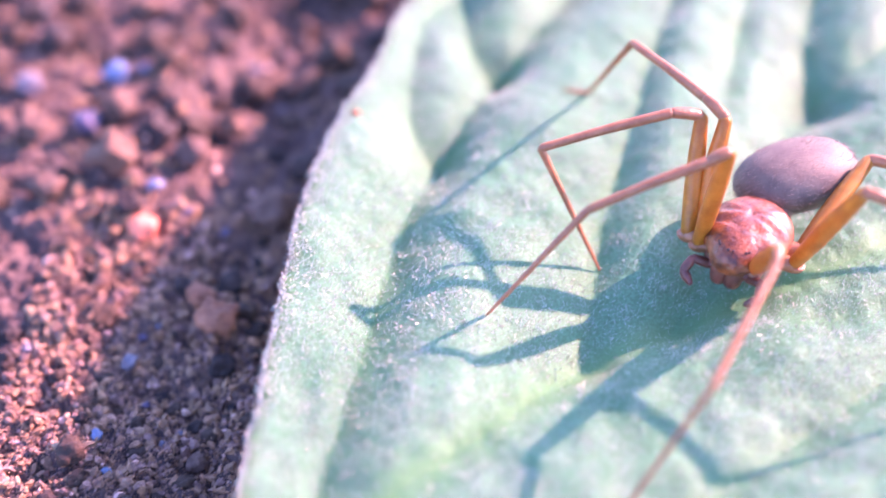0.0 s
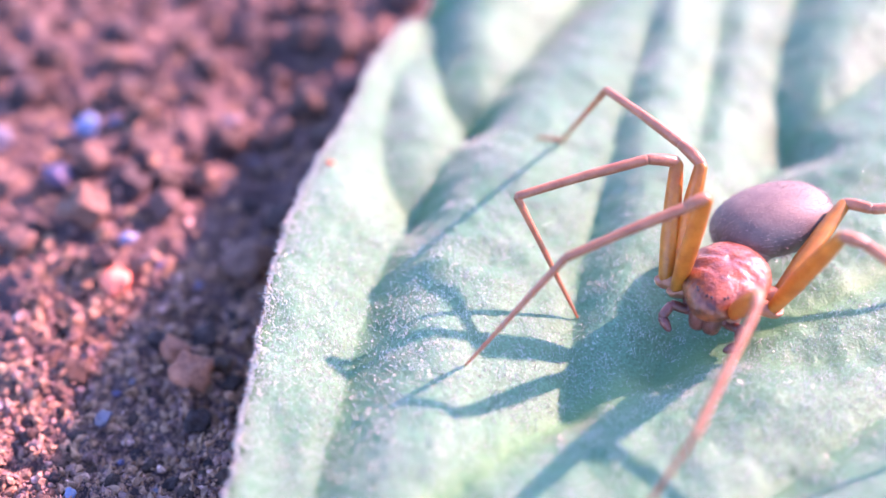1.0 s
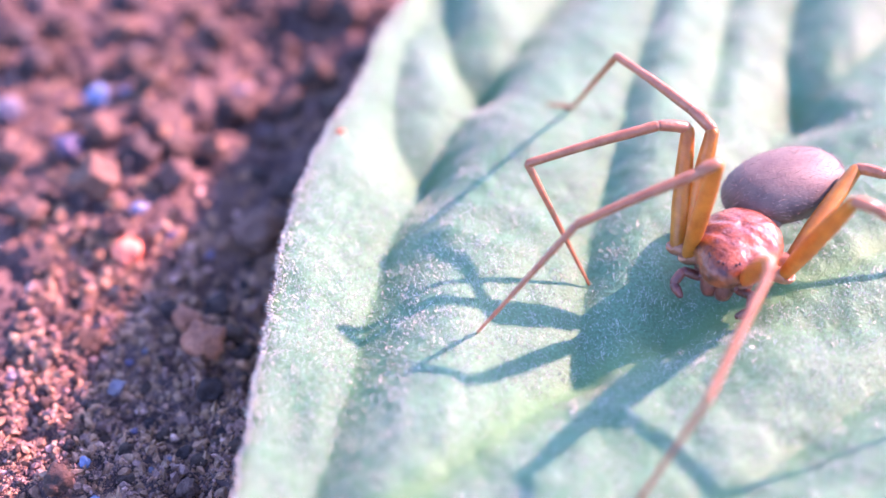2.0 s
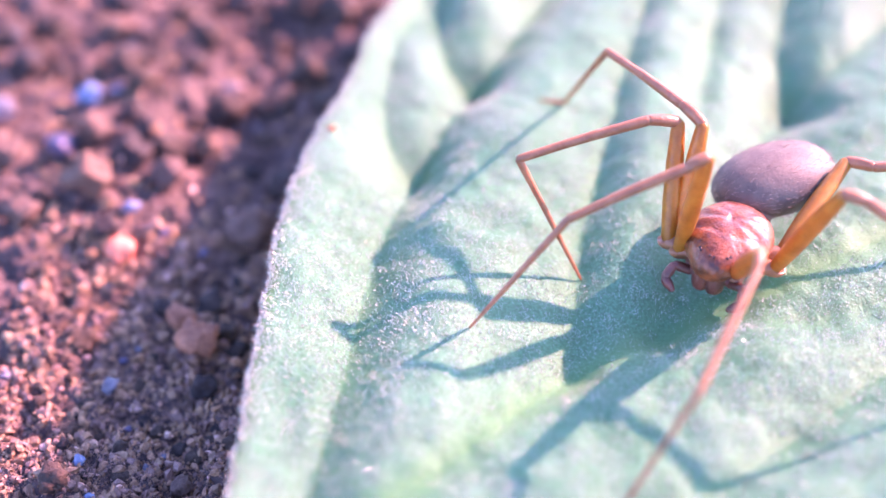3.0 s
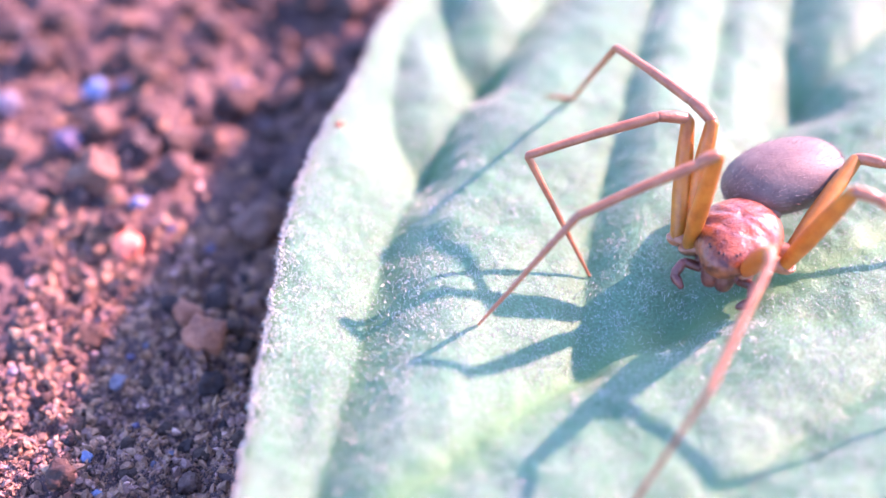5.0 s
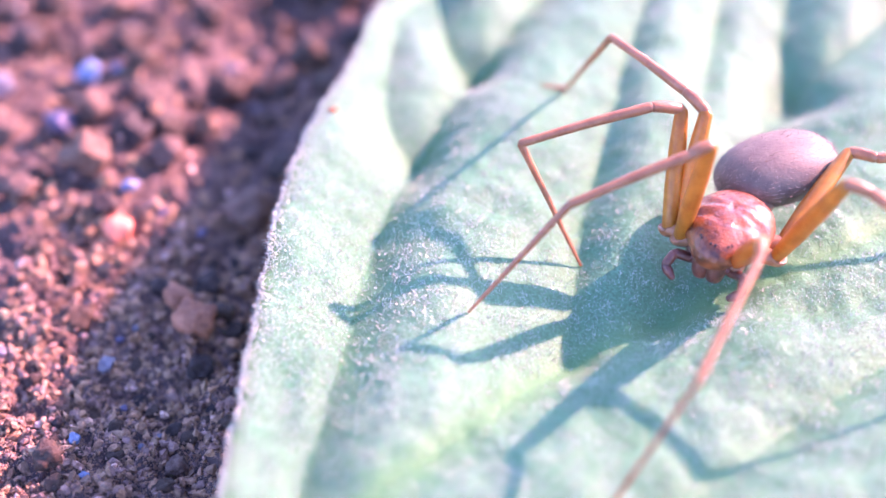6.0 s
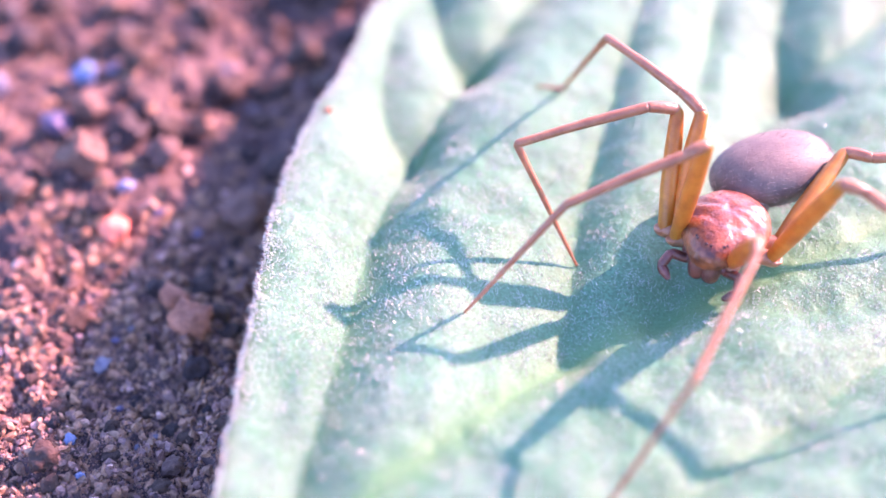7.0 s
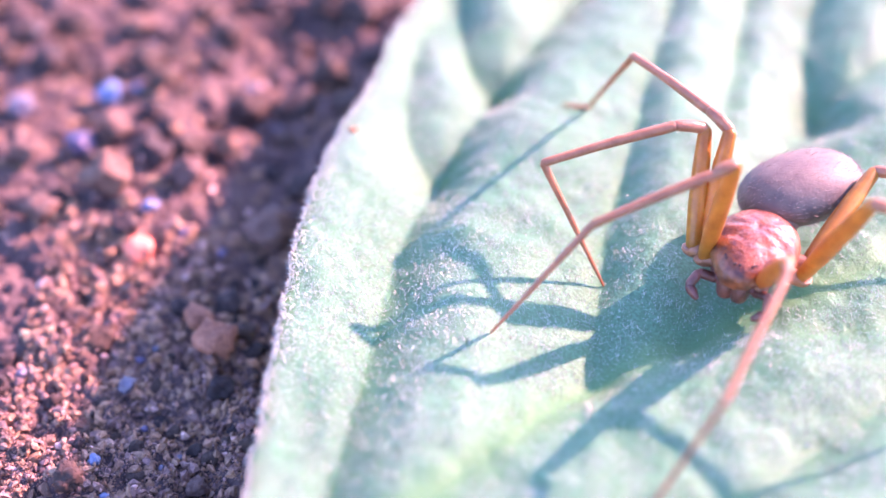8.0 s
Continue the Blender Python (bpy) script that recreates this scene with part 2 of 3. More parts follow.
# the veins that run up beside the spider and away behind it
vein([(13, 28), (10.8, 20.0), (9.2, 14.6), (7.9, 9.4), (7.0, 5.9), (6.4, 4.0), (5.9, 1.8), (5.3, -2.0), (4.6, -5.6)], (1.0, 1.4), (0.85, 1.9), (4.6, 3.4))
vein([(16, 26), (14.3, 19.3), (12.7, 13.4), (11.9, 9.8)], (0.6, 0.5), (0.9, 0.9), (3.2, 3.2))
vein([(21, 29), (18.1, 20.6), (16.95, 16.7), (16.45, 14.2), (16.5, 12.2), (16.5, 11.5)], (1.8, 1.8), (2.2, 2.2), (5.0, 5.0))
vein([(32, 27), (21.9, 16.9), (19.7, 14.5), (18.0, 13.1), (16.5, 11.6), (13.3, 5.8), (10.9, 1.4), (8.3, -3.6)], (1.2, 1.2), (3.0, 3.0), (2.6, 2.6))
# the faint veins near the tip
vein([(5.0, -14.5), (8.6, -12.2), (11.7, -9.75), (14.4, -7.8), (16.1, -6.5), (24, -1)], (0.85, 0.85), (1.8, 1.8), (1.8, 1.8))
vein([(11.0, -3.3), (13.3, -4.0), (16.9, -2.9), (24, 0)], (0.3, 0.3), (1.3, 1.3), (1.3, 1.3))


def distance_to(x, y, line):
    """Distance of the places x, y from a polyline, the sine of their bearing from it (1 abreast on its left hand, -1 on its right), and how far along it they lie, from 0 to 1."""
    best, side, along = np.full(x.shape, 1e9), np.zeros(x.shape), np.zeros(x.shape)
    for k, (a, b) in enumerate(zip(line[:-1], line[1:])):
        d = b - a
        t = np.clip(((x - a[0]) * d[0] + (y - a[1]) * d[1]) / (d @ d), 0, 1)
        px, py = x - a[0] - t * d[0], y - a[1] - t * d[1]
        here = np.hypot(px, py)
        side = np.where(here < best, (d[0] * py - d[1] * px) / (np.hypot(*d) * here + 1e-9), side)
        along = np.where(here < best, (k + t) / (len(line) - 1), along)
        best = np.minimum(best, here)
    return best, side, along


LATTICE = np.random.RandomState(5).rand(64, 64)


def ripple(x, y):
    """Smooth random values between -1 and 1."""
    i, j = np.floor(x).astype(int), np.floor(y).astype(int)
    u, v = x - i, y - j
    u, v = u * u * (3 - 2 * u), v * v * (3 - 2 * v)
    g = lambda a, b: LATTICE[a % 64, b % 64]
    return 2 * ((g(i, j) * (1 - u) + g(i + 1, j) * u) * (1 - v) + (g(i, j + 1) * (1 - u) + g(i + 1, j + 1) * u) * v) - 1


def leaf_height(x, y):
    """Height of the leaf's upper face in millimetres, and its vein tint with the shade painted on a furrow's flank."""
    x, y = np.asarray(x, float), np.asarray(y, float)
    z = np.full(x.shape, 7.52)
    near = np.zeros(x.shape)
    for n, (line, deep, left, right) in enumerate(VEIN_LINES):
        d, side, along = distance_to(x, y, line)
        # an even flank that rolls over into the flat blade
        deep, left, right = (v[0] + (v[1] - v[0]) * along for v in (deep, left, right))
        u = (np.sqrt(d * d + 0.02) - 0.14) / ((left + right) / 2 + side * (left - right) / 2)
        z -= deep * np.log1p(np.exp(4.5 * (1 - u))) / 4.5
        # bold vein: tint mainly on the flank away from the sun, painting its shade
        flank_shade = 0.1 + 0.9 * np.clip(side, 0, 1) if n == 1 else 1.0
        near = np.maximum(near, flank_shade * (0.75, 0.55, 0.25)[min(n, 2)] * np.exp(-(d / (0.85, 1.5, 0.6)[min(n, 2)]) ** 2))
    z += 0.16 * ripple(x * 0.5, y * 0.5) + 0.06 * ripple(x * 1.3 + 7, y * 1.3) + 0.018 * ripple(x * 3.1, y * 3.1 + 5)
    z += 0.4 * np.exp(-((x + 1.5) / 2.2) ** 2 - ((y + 9) / 3.5) ** 2)
    z -= 4.9 * np.clip((-14 - y) / 7, 0, None) ** 2
    z -= 5.2 * np.clip((x - 27) / 17, 0, None) ** 2
    return z, near


def leaf_top(x, y):
    return float(leaf_height([x], [y])[0][0])


def build_leaf():
    leaf = tagged(new("leaf"), "broad pale green leaf with sunken veins and hairy margin", "leaf")
    base = Vector((18, 8, 2)) * MM
    leaf.location = base
    # closed loop: from the first outline point round to itself
    whole = curve_through(OUTLINE * 3, 66 * 36 - 35)
    count = 36 * 22
    ring = whole[count:2 * count]
    mid = np.array([13.0, 5.0])
    wave = 1 + 0.004 * ripple(np.arange(count) * 0.21, np.zeros(count)) + 0.002 * ripple(np.arange(count) * 0.9, np.zeros(count))
    ring = mid + (ring - mid) * wave[:, None]
    rings = np.concatenate([np.linspace(0.01, 0.97, 210), np.array([0.98, 0.988, 0.994, 0.998, 1.0])])
    xy = mid + rings[:, None, None] * (ring - mid)[None]
    z, near = leaf_height(xy[..., 0], xy[..., 1])
    edge = np.clip((rings - 0.96) / 0.04, 0, 1)
    z = z - (0.28 * edge ** 3)[:, None]
    near = np.maximum(near, 0.9 * np.clip((rings - 0.974) / 0.012, 0, 1)[:, None])
    top = np.concatenate([xy, z[..., None]], axis=2)
    low_rings = np.linspace(1.0, 0.02, 60)
    xy2 = mid + (low_rings * 0.999)[:, None, None] * (ring - mid)[None]
    z2, near2 = leaf_height(xy2[..., 0], xy2[..., 1])
    under = np.concatenate([xy2, (z2 - 0.34)[..., None]], axis=2)
    rows = np.concatenate([top, under])
    verts = rows.reshape(-1, 3) * MM - np.array(base)
    n = len(rows)
    faces = []
    for i in range(n - 1):
        for k in range(count):
            q = (k + 1) % count
            faces.append((i * count + k, (i + 1) * count + k, (i + 1) * count + q, i * count + q))
    faces.append(tuple(range(count)))
    faces.append(tuple((n - 1) * count + k for k in range(count))[::-1])
    me = mesh_of("blade", verts, faces, LEAF)
    attribute = me.attributes.new("vein", "FLOAT", "POINT")
    attribute.data.foreach_set("value", np.concatenate([near.ravel(), near2.ravel()]).astype(np.float32))
    part("blade", me, leaf, "pale green bullate leaf blade")
    # fine hairs along the margin
    rnd = random.Random(3)
    edge_z = leaf_height(ring[:, 0], ring[:, 1])[0]
    verts, faces = [], []
    for k in range(count):
        x, y = ring[k]
        if x > 4 or y < -20:
            continue
        out = Vector((*(ring[k] - mid), 0)).normalized()
        for _ in range(5):
            f = rnd.random()
            px, py = ring[k] * (1 - f) + ring[(k + 1) % count] * f
            inset = rnd.random() * 0.25
            foot = Vector((px, py, edge_z[k] - 0.2 + inset * 0.4)) - out * inset
            way = (out * (0.5 + rnd.random()) + Vector((rnd.gauss(0, 0.4), rnd.gauss(0, 0.4), 0.5 * rnd.random()))).normalized()
            tip = foot + way * rnd.uniform(0.12, 0.36)
            a = way.orthogonal().normalized() * 0.014
            b = way.cross(a)
            s = len(verts)
            verts += [(v * MM - base) for v in (foot + a, foot - a * 0.5 + b * 0.87, foot - a * 0.5 - b * 0.87, tip)]
            faces += [(s, s + 1, s + 3), (s + 1, s + 2, s + 3), (s + 2, s, s + 3)]
    hairs = part("margin_hair", mesh_of("margin_hair", verts, faces, HAIR), leaf, "fine white hairs along the leaf margin")
    hairs["kind"] = "stuff"
    # short white down on the upper face, in patches
    rs = np.random.RandomState(8)
    n = 310000
    hx, hy = rs.uniform(-7.2, 24, n), rs.uniform(-14, 24, n)
    inside = np.zeros(n, bool)
    for (ax, ay), (bx, by) in zip(ring, np.roll(ring, -1, axis=0)):
        cross = (ay > hy) != (by > hy)
        inside ^= cross & (hx < (bx - ax) * (hy - ay) / (by - ay + 1e-12) + ax)
    hx, hy = hx[inside], hy[inside]
    hz, vein = leaf_height(hx, hy)
    # denser towards the margin, to whiten that strip as if in stronger sun
    patch = np.clip(0.42 + 0.4 * np.clip((5 - hx) / 9, 0, 1) + 0.42 * ripple(hx * 1.6, hy * 1.6) + 0.3 * ripple(hx * 5.0 + 9, hy * 5.0), 0.08, 1)
    kept = rs.rand(len(hx)) < patch * (1 - vein * 1.1)
    hx, hy, hz = hx[kept], hy[kept], hz[kept]
    n = len(hx)
    lean, turn, long, thick = rs.uniform(0.1, 1.35, n), rs.uniform(0, 6.283, n), rs.uniform(0.06, 0.17, n), rs.uniform(0.010, 0.020, n)
    foot = np.stack([hx, hy, hz - 0.01], 1)
    tips = foot + np.stack([np.sin(lean) * np.cos(turn), np.sin(lean) * np.sin(turn), np.cos(lean)], 1) * long[:, None]
    corners = [foot + np.stack([np.cos(turn + a) * thick, np.sin(turn + a) * thick, 0 * turn], 1) for a in (0, 2.094, 4.189)]
    verts = (np.stack([*corners, tips], 1).reshape(-1, 3)) * MM - np.array(base)
    faces = [q for i in range(0, 4 * n, 4) for q in ((i, i + 1, i + 3), (i + 1, i + 2, i + 3), (i + 2, i, i + 3))]
    down = part("leaf_down", mesh_of("leaf_down", verts, faces, HAIR, False), leaf, "short white down on the leaf blade")
    down["kind"] = "stuff"
    # stalk that runs on from the midrib down to the soil
    path = curve_through([(40, 17.6, leaf_top(40, 17.6) - 0.6), (44, 20.5, 2.2), (52, 26, 2.2), (62, 31, 1.8)], 20)
    v, f = tube([Vector(p) * MM - base for p in path], [0.9 * MM] * 20)
    part("stalk", mesh_of("stalk", v, f, LEAF), leaf, "green leaf stalk")


build_leaf()

v, f = lump(4, 3, 0.5, 0.5)
speck = new("leaf_speck", mesh_of("leaf_speck", [p * 0.22 * MM for p in v], f, SPECK))
speck.location = (-4.58 * MM, 8.16 * MM, (leaf_top(-4.58, 8.16) + 0.05) * MM)
tagged(speck, "tiny brown crumb lying on the leaf margin", "crumb")

# ---- spider ----
HEAD = math.atan2(-0.85, -0.5)
FORE, LEFT = Vector((math.cos(HEAD), math.sin(HEAD), 0)), Vector((-math.sin(HEAD), math.cos(HEAD), 0))
BASE = Vector((10.95, -1.3, 7.0))


def shell(rows, around, radius_at, centre, fore=FORE, left=LEFT, rise=0.0):
    """A closed body of revolution-like rings along fore. radius_at(u, angle) gives the offsets forward, sideways and up for u from 0 (rear) to 1 (front)."""
    up = Vector((0, 0, 1))
    ahead = (fore + up * rise).normalized()
    above = (up - ahead * up.dot(ahead)).normalized()
    verts, faces = [], []
    for i in range(rows + 1):
        for k in range(around):
            a = 2 * math.pi * k / around
            f, s, h = radius_at(i / rows, a)
            verts.append((centre + ahead * f + left * s + above * h - BASE) * MM)
    for i in range(rows):
        for k in range(around):
            q = (k + 1) % around
            faces.append((i * around + k, i * around + q, (i + 1) * around + q, (i + 1) * around + k))
    faces.append(tuple(range(around))[::-1])
    faces.append(tuple(rows * around + k for k in range(around)))
    return verts, faces


def carapace_shape(u, a):
    """Pear-shaped head and thorax: broad behind, drawn out to a head in front, with a groove and radial furrows."""
    w = math.pi * (0.004 + 0.992 * u)
    along = -2.0 * math.cos(w)
    width = 1.72 * math.sin(w) ** 0.62 * (1 - 0.42 / (1 + math.exp(-(u - 0.66) * 16)))
    high = 1.02 * math.sin(w) ** 0.6 * (1 - 0.10 * u)
    c, s = math.cos(a), math.sin(a)
    if s < 0:
        high *= 0.55
    else:
        furrow = 0.11 * math.sin(9 * math.atan2(c * width, along + 0.5)) * max(0, 1 - abs(u - 0.42) * 2.6) * abs(c)
        pit = 0.16 * math.exp(-((along + 0.55) / 0.28) ** 2 - (c * width / 0.16) ** 2)
        neck = 0.09 * math.exp(-((along - 0.45 + 0.5 * abs(c)) / 0.2) ** 2) * min(1, abs(c) * 2.2)
        high = high * (1 + furrow) - pit - neck
    return along, c * width, s * high


def abdomen_shape(u, a):
    w = math.pi * (0.004 + 0.992 * u)
    k = math.sin(w) ** 0.85
    turn = (a + math.pi) % (2 * math.pi) - math.pi
    k *= 1 + 0.06 * math.exp(-((u - 0.70) / 0.085) ** 2 - ((turn - 0.2) / 0.42) ** 2)
    c, s = math.cos(a), math.sin(a)
    return -2.55 * math.cos(w), c * 1.72 * k * (1 + 0.06 * math.cos(w)), s * 1.24 * k


def sternum_shape(u, a):
    w = math.pi * (0.01 + 0.98 * u)
    k = math.sin(w) ** 0.7
    return -1.55 * math.cos(w), math.cos(a) * 1.3 * k, math.sin(a) * 0.42 * k


def jaw_shape(u, a):
    w = math.pi * (0.01 + 0.98 * u)
    k = math.sin(w) ** 0.6
    return -0.85 * math.cos(w), math.cos(a) * 0.42 * k, math.sin(a) * 0.50 * k


def segment(name, joints, radii, mat, parent, label="", sides=14, bow=0.0):
    """One limb segment: a tapered, slightly bowed tube through joints, with radii along it and round ends that sink into its neighbours."""
    a, b = Vector(joints[0]), Vector(joints[-1])
    ends = (b - a).normalized()
    a, b = a - ends * radii[0] * 0.55, b + ends * radii[-1] * 0.55
    middle = [Vector(j) for j in joints[1:-1]] or [(a + b) / 2 + Vector((0, 0, bow))]
    path = curve_through([tuple(p) for p in (a, *middle, b)], 61)
    long = (b - a).length
    marks = [0, 0.03, 0.12, 0.3, 0.6, 1.0]
    first, last = radii[0] / long, radii[-1] / long
    us = [m * first for m in marks] + list(np.linspace(first, 1 - last, 13)[1:-1]) + [1 - m * last for m in marks[::-1]]
    points, rs = [], []
    for u in us:
        r = np.interp(u, np.linspace(0, 1, len(radii)), radii)
        for x in (u / first, (1 - u) / last):
            if x < 1:
                r *= math.sqrt(max(0.0004, 1 - (1 - x) ** 2))
        points.append([np.interp(u, np.linspace(0, 1, 61), path[:, k]) for k in range(3)])
        rs.append(r * MM)
    v, f = tube([(Vector(p) - BASE) * MM for p in points], rs, sides)
    return part(name, mesh_of(name, v, f, mat), parent, label)


def build_leg(spider, hip, knee, shin, ankle, tip, foot=None, slim=1.0):
    """A leg through its joints: coxa and femur to the knee, patella, tibia to the ankle, metatarsus and tarsus to the tip."""
    hip, knee, shin, ankle, tip = (Vector(p) for p in (hip, knee, shin, ankle, tip))
    tip.z = leaf_top(tip.x, tip.y) + 0.03
    root = hip + (BASE + FORE * 0.25 + Vector((0, 0, 1.25)) - hip) * 0.42
    leg = segment("leg", [root, hip + Vector((0, 0, -0.1)), hip], [0.30, 0.32, 0.27], SHANK, spider, "reddish brown jointed leg")
    segment("femur", [hip, knee], [0.26, 0.35, 0.34, 0.25], FEMUR, leg, "translucent amber femur", 14, 0.06)
    segment("patella", [knee, shin], [r * slim for r in (0.23, 0.24, 0.205)], SHANK, leg, "", 12, 0.05)
    segment("tibia", [shin, ankle], [r * slim for r in (0.21, 0.20, 0.17, 0.17)], SHANK, leg, "", 12, 0.06)
    heel = Vector(foot) if foot else ankle.lerp(tip, 0.68)
    if foot:
        heel.z = leaf_top(heel.x, heel.y) + 0.12
    segment("metatarsus", [ankle, heel], [r * slim for r in (0.155, 0.12, 0.095)], SHANK, leg, "", 10, 0.02)
    segment("tarsus", [heel, tip], [0.09, 0.08, 0.045], SHANK, leg, "", 10)
    return leg


def build_spider():
    spider = tagged(new("spider"), "reddish brown long-legged spider with grey abdomen standing on the leaf", "spider")
    spider.location = BASE * MM
    v, f = shell(64, 64, carapace_shape, BASE + Vector((0, -0.15, 1.75)), rise=-0.05)
    carapace = part("carapace", mesh_of("carapace", v, f, CARAPACE), spider, "glossy reddish brown carapace")
    v, f = shell(48, 48, abdomen_shape, Vector((13.4, 2.1, 9.0)), Vector((-0.94, -0.34, 0)), Vector((0.34, -0.94, 0)), -0.06)
    me = mesh_of("abdomen", v, f, ABDOMEN)
    abdomen = part("abdomen", me, spider, "mauve-grey oval abdomen")
    # short pale bristles on the abdomen, lying backwards
    rnd = random.Random(21)
    verts, faces = [], []
    for _ in range(2600):
        q = rnd.choice(me.polygons[:-2])
        spot = Vector(q.center) + Vector((rnd.gauss(0, 0.06), rnd.gauss(0, 0.06), 0)) * MM
        way = (q.normal * 0.5 + Vector((0.94, 0.34, 0)) + Vector((rnd.gauss(0, 0.3), rnd.gauss(0, 0.3), rnd.gauss(0, 0.3)))).normalized()
        across = way.orthogonal().normalized() * 0.009 * MM
        spot -= q.normal * 0.01 * MM
        n = len(verts)
        verts += [spot + across, spot - across, spot + q.normal * 0.012 * MM, spot + way * rnd.uniform(0.1, 0.22) * MM]
        faces += [(n, n + 1, n + 3), (n + 1, n + 2, n + 3), (n + 2, n, n + 3)]
    bristles = part("bristles", mesh_of("bristles", verts, faces, PALE, False), abdomen, "short pale bristles")
    bristles["kind"] = "stuff"
    segment("pedicel", [(13.0, 1.5, 8.5), (12.62, 0.9, 8.45), (12.3, 0.3, 8.3)], [0.75, 0.7, 0.55], ABDOMEN, spider, "pale waist of the abdomen")
    # unseen underside, added to close lit gaps in the body's shadow
    v, f = shell(20, 28, sternum_shape, BASE + FORE * 0.1 + Vector((0, 0, 1.05)))
    part("sternum", mesh_of("sternum", v, f, JAW), spider, "flat brown underside of the body")
    for side in (-1, 1):
        centre = BASE + FORE * 1.30 + LEFT * 0.27 * side + Vector((0, 0, 1.28))
        v, f = shell(20, 20, jaw_shape, centre, FORE * 0.4, LEFT, -1.0)
        part("chelicera", mesh_of("chelicera", v, f, JAW), spider, "dark reddish jaw")
    # palps, bent in a small loop in front of the jaws
    for side in (1, -1):
        root = BASE + FORE * 1.25 + LEFT * 0.75 * side + Vector((0, 0, 0.95))
        out = root + LEFT * 0.62 * side + FORE * 0.30 + Vector((0, 0, 0.25))
        bend = root + LEFT * 0.80 * side + FORE * 0.72 + Vector((0, 0, -0.15))
        end = root + LEFT * 0.35 * side + FORE * 0.95 + Vector((0, 0, -0.45))
        palp = segment("palp", [root, out], [0.2, 0.2, 0.18], JAW, spider, "short dark palp")
        segment("palp_tibia", [out, bend], [0.18, 0.2, 0.18], JAW, palp)
        segment("palp_tarsus", [bend, end], [0.18, 0.2, 0.1], JAW, palp)
    # six eyes in three pairs
    v, f = lump(1, 2, 0.0)
    eye_mesh = mesh_of("eye", [p * 0.06 * MM for p in v], f, EYE)
    for ahead, across in ((1.62, 0.09), (1.62, -0.09), (1.38, 0.52), (1.26, 0.60), (1.38, -0.52), (1.26, -0.60)):
        eye = part("eye", eye_mesh, carapace, "small black eye")
        high = 0.86 - 0.25 * abs(across) - 0.12 * (ahead - 1.2)
        eye.location = (FORE * ahead + LEFT * across + Vector((0, -0.15, 1.75 + high - 0.12))) * MM
    build_leg(spider, (9.27, -1.15, 8.3), (9.71, -1.79, 13.22), (8.94, -2.05, 12.97), (4.69, -3.06, 11.52), (1.13, -4.32, 7.0))
    build_leg(spider, (8.91, -0.60, 8.3), (9.25, 1.70, 12.2), (8.05, 1.47, 12.5), (3.13, 0.74, 11.32), (5.66, -0.55, 7.0))
    build_leg(spider, (9.32, -0.38, 8.4), (10.09, 1.28, 12.4), (9.45, 2.38, 12.55), (7.00, 6.39, 12.35), (4.67, 10.43, 7.0), (5.81, 10.35, 7.0))
    build_leg(spider, (11.17, -2.72, 8.4), (10.7, -6.6, 12.85), (10.55, -7.2, 12.75), (8.08, -11.45, 11.4), (5.3, -13.4, 7.0), slim=0.78)
    build_leg(spider, (12.74, -2.30, 8.3), (14.10, -3.80, 13.05), (14.9, -4.1, 12.95), (17.26, -6.70, 12.3), (19.97, -8.3, 7.0))
    build_leg(spider, (13.15, -1.52, 8.4), (16.09, 1.83, 10.05), (16.95, 1.2, 10.25), (21.02, 1.08, 10.45), (25.1, 2.17, 7.0))


build_spider()

# ---- stones and crumbs of soil ----
LUMPS = [lump(s, 3, 0.55, 0.8) for s in range(1, 9)]
CLOD_MESHES = [mesh_of("soil_clod", [p * MM for p in v], f, CLOD) for v, f in LUMPS]
ROSY_MESHES = [mesh_of("soil_clod", [p * MM for p in v], f, ROSY) for v, f in LUMPS[:4]]
LIT_RED_MESHES = [mesh_of("soil_clod", [p * MM for p in v], f, LIT_RED) for v, f in LUMPS[4:6]]
QUARTZ_MESHES = [mesh_of("quartz_grain", [p * MM for p in LUMPS[k][0]], LUMPS[k][1], m) for k, m in ((2, BLUE), (4, VIOLET), (6, MILKY))]
OCHRE_MESH = mesh_of("orange_grit", [p * MM for p in LUMPS[5][0]], LUMPS[5][1], OCHRE)


def stone(name, me, x, y, r, rnd, label, category, group, lift=0.35):
    ob = new(name, me)
    ob.location = (x * MM, y * MM, (ground_height(x, y) + r * lift) * MM)
    ob.rotation_euler = (rnd.uniform(-0.4, 0.4), rnd.uniform(-0.4, 0.4), rnd.uniform(0, 6.28))
    k = r * rnd.uniform(0.9, 1.05)
    ob.scale = (k * rnd.uniform(0.9, 1.15), k, k * rnd.uniform(0.85, 1.1))
    return tagged(ob, label, category, group)


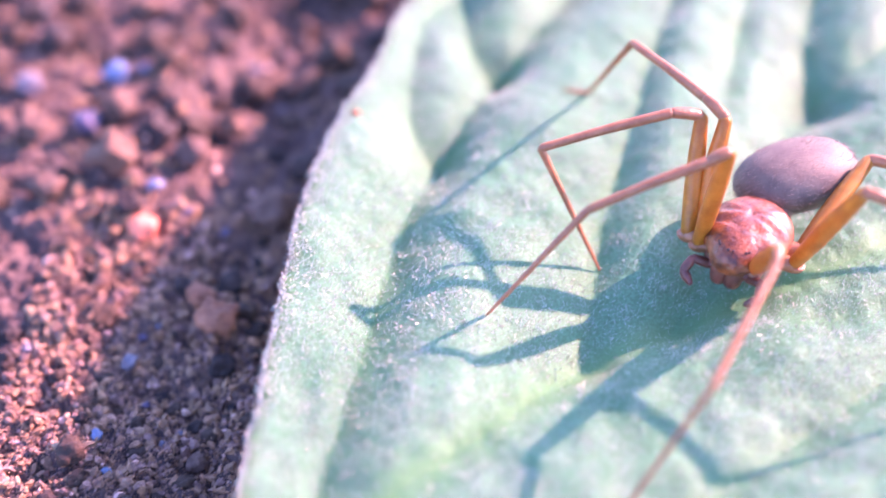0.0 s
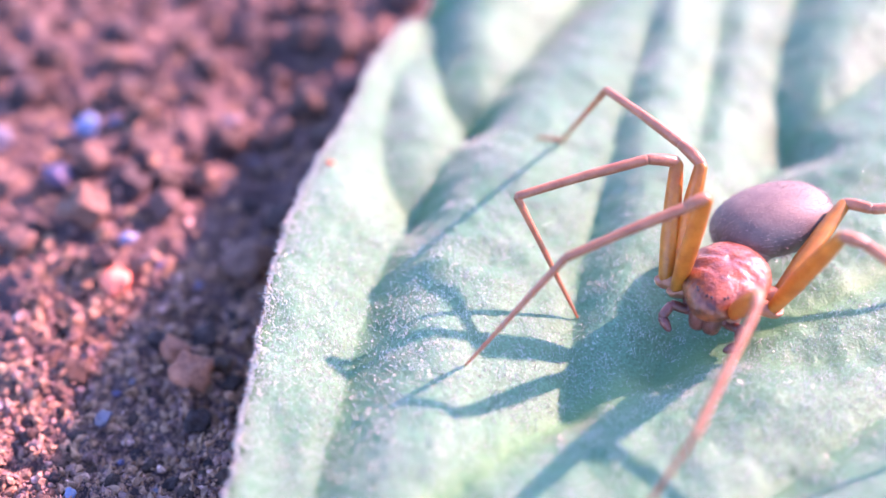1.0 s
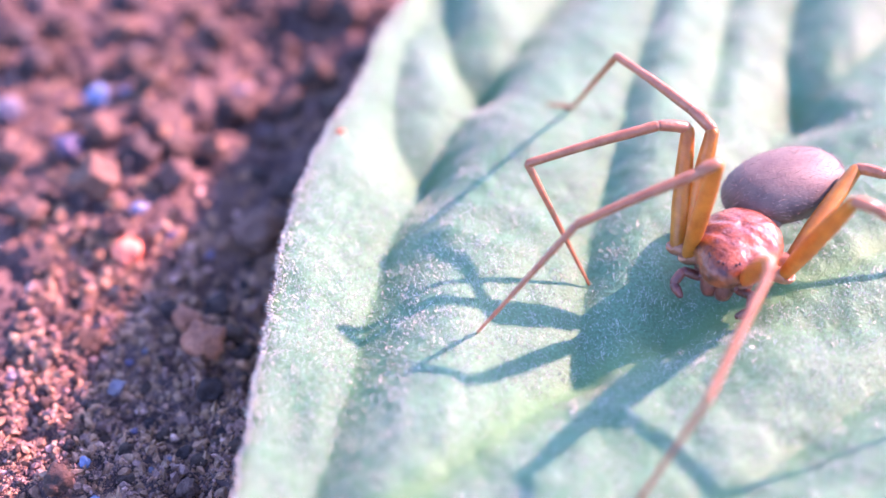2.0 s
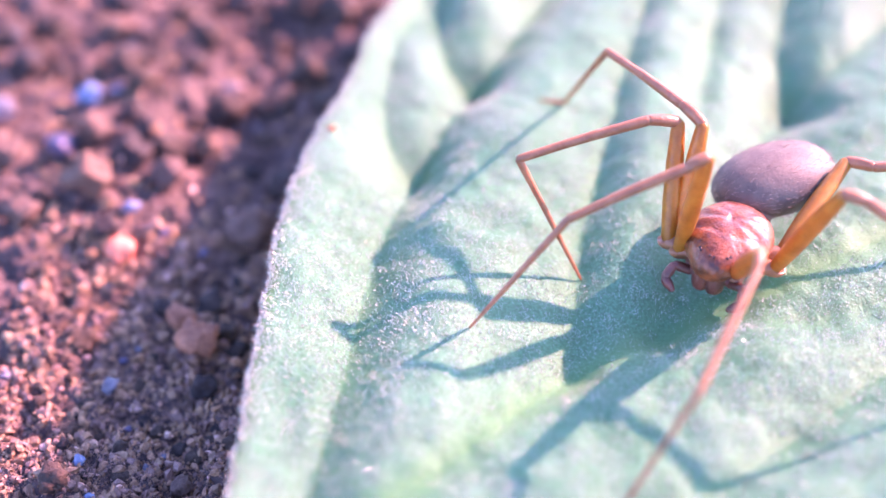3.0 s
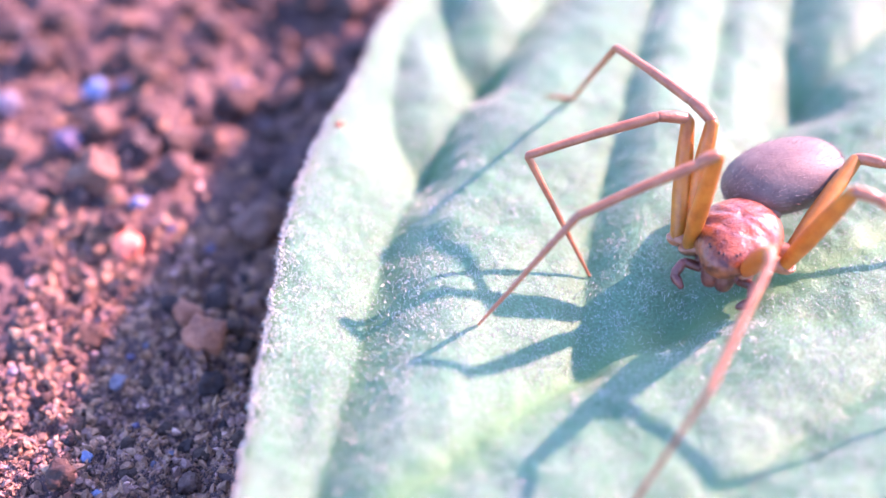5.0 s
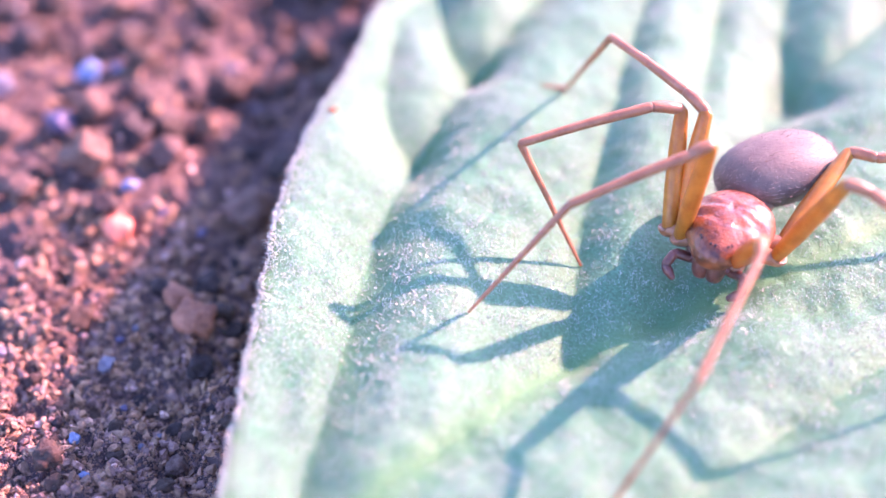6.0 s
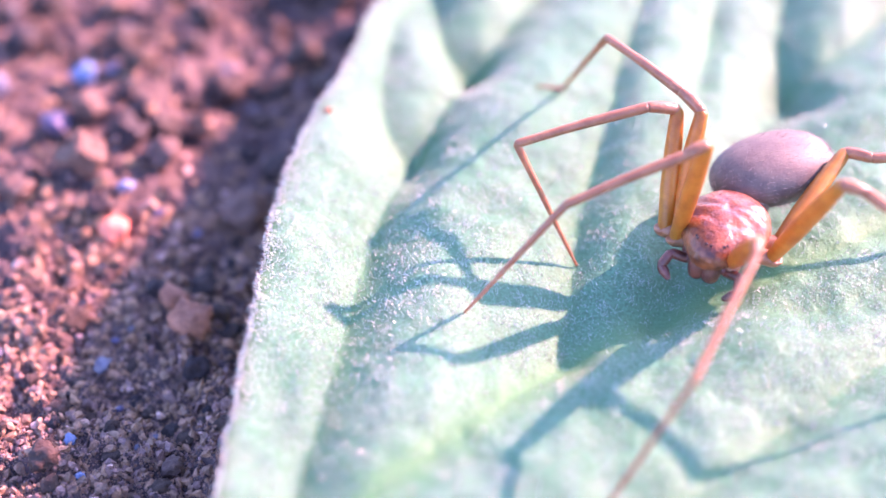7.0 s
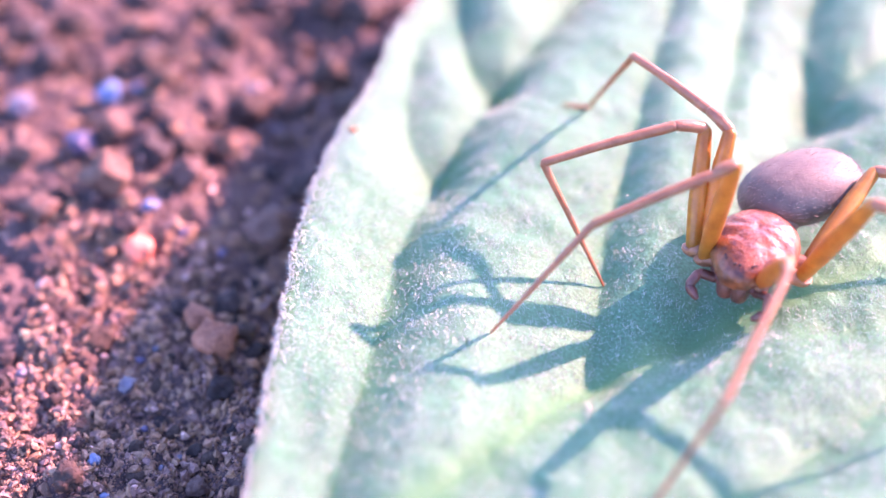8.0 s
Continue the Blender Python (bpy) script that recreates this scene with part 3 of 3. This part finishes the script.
def build_stones():
    rnd = random.Random(11)
    # the first clod is added to stand for a patch of sunlit soil
    known = [(-1.6, 31.3, 1.3), (-17.1, 14.9, 0.94), (-16.5, 10.5, 1.0), (-12.9, 11.3, 0.92), (-8.6, 7.6, 1.11), (-11.5, 14.0, 0.74), (-19.2, 8.5, 0.83), (-21.2, 13.3, 0.88), (-17.6, 25.1, 0.85)]
    for x, y, r in known:
        stone("soil_clod", rnd.choice(ROSY_MESHES), x, y, r, rnd, "large rounded pinkish-brown clod of soil", "soil clod", "soil clods", 0.75)
    lit_red = [(-11.1, 1.7, 0.64), (-10.1, 0.0, 0.8)]
    for me, (x, y, r) in zip(LIT_RED_MESHES, lit_red):
        stone("soil_clod", me, x, y, r, rnd, "rounded rust-red clod of soil beside the leaf, coloured brighter as if sunlit", "soil clod", "soil clods", 0.75)
    grains = [
        (QUARTZ_MESHES[0], "small sky-blue quartz grain lying on the soil", [(-17.9, 18.0, 0.62), (-16.6, 18.4, 0.28), (-14.3, 8.9, 0.35), (-14.1, -5.9, 0.27), (-13.4, -7.6, 0.22)]),
        (QUARTZ_MESHES[1], "small violet quartz grain lying on the soil", [(-18.6, 13.8, 0.67), (-12.6, 7.4, 0.24), (-10.7, 6.2, 0.23), (-13.4, -0.1, 0.16), (-12.5, -4.1, 0.16)]),
        (QUARTZ_MESHES[2], "small milky quartz grain lying on the soil", [(-22.1, 16.6, 0.73), (-10.8, 19.1, 0.36), (-9.2, 16.2, 0.2), (-12.8, 0.4, 0.17), (-13.6, -1.9, 0.38), (-11.5, -6.0, 0.15), (-10.9, -5.5, 0.14), (-18.1, -1.2, 0.3)]),
    ]
    for me, label, places in grains:
        for x, y, r in places:
            stone("quartz_grain", me, x, y, r, rnd, label, "stone", "quartz grains", 1.0)
    stone("orange_grit", OCHRE_MESH, -14.5, 6.4, 0.58, rnd, "small bright orange grit among the soil clods", "stone", "", 0.7)
    taken = known + lit_red + [(x, y, r + 0.3) for g in grains for x, y, r in g[2]] + [(-14.5, 6.4, 0.7)]
    made = 0
    while made < 270:
        x, y = rnd.uniform(-29, -1), rnd.uniform(-14, 42)
        r = rnd.uniform(0.4, 1.25) if y > 7 else rnd.uniform(0.18, 0.45)
        if x > -4 + (y - 12) * -0.1 and y < 10 or any(math.hypot(x - a, y - b) < (r + c) * 0.8 for a, b, c in taken):
            made += 0.02
            continue
        taken.append((x, y, r))
        stone("soil_clod", rnd.choice(CLOD_MESHES), x, y, r, rnd, "rough reddish-brown clod of soil", "soil clod", "soil clods", rnd.uniform(-0.05, 0.4))
        made += 1
    # low lumps in the finer soil beside the leaf
    for _ in range(75):
        x, y, r = rnd.uniform(-17, -8), rnd.uniform(-9.5, 6), rnd.uniform(0.22, 0.62)
        if any(math.hypot(x - a, y - b) < (r + c) * 0.9 for a, b, c in taken):
            continue
        taken.append((x, y, r))
        stone("soil_clod", rnd.choice(CLOD_MESHES + ROSY_MESHES), x, y, r, rnd, "low lump of brown soil among loose crumbs", "soil clod", "soil clods", rnd.uniform(0.15, 0.5))
    # crumbs and sand too many to count
    verts, faces = [], []
    shapes = [lump(s, 1, 1.1, 0.8) for s in range(20, 36)]
    for n in range(98000):
        x, y = (rnd.uniform(-18.5, -4), rnd.uniform(-11, 8)) if n < 72000 else (rnd.uniform(-29, 0), rnd.uniform(6, 40))
        # coarse and fine patches, with bare soil between them
        patch = noise.noise(Vector((x * 0.55, y * 0.55, 3.0)))
        if rnd.random() < 0.12 - 0.7 * patch:
            continue
        r = min(0.24, 0.021 * (1 - rnd.random()) ** (-0.54 - 0.12 * patch))
        if y > 7:
            r *= 1.3
        v, f = rnd.choice(shapes)
        turn = Euler((rnd.uniform(0, 6), rnd.uniform(0, 6), rnd.uniform(0, 6))).to_matrix()
        place = Vector((x, y, ground_height(x, y) + r * 0.3))
        s = len(verts)
        shape = Vector((rnd.uniform(0.55, 1.35), rnd.uniform(0.7, 1.2), rnd.uniform(0.5, 1.0))) * r
        verts += [(place + turn @ (p * shape)) * MM for p in v]
        faces += [tuple(i + s for i in q) for q in f]
    crumbs = new("soil_crumbs", mesh_of("soil_crumbs", verts, faces, GRAIN, False))
    tagged(crumbs, "loose brown crumbs and glinting sand grains on the soil", "soil crumbs", kind="stuff")


build_stones()
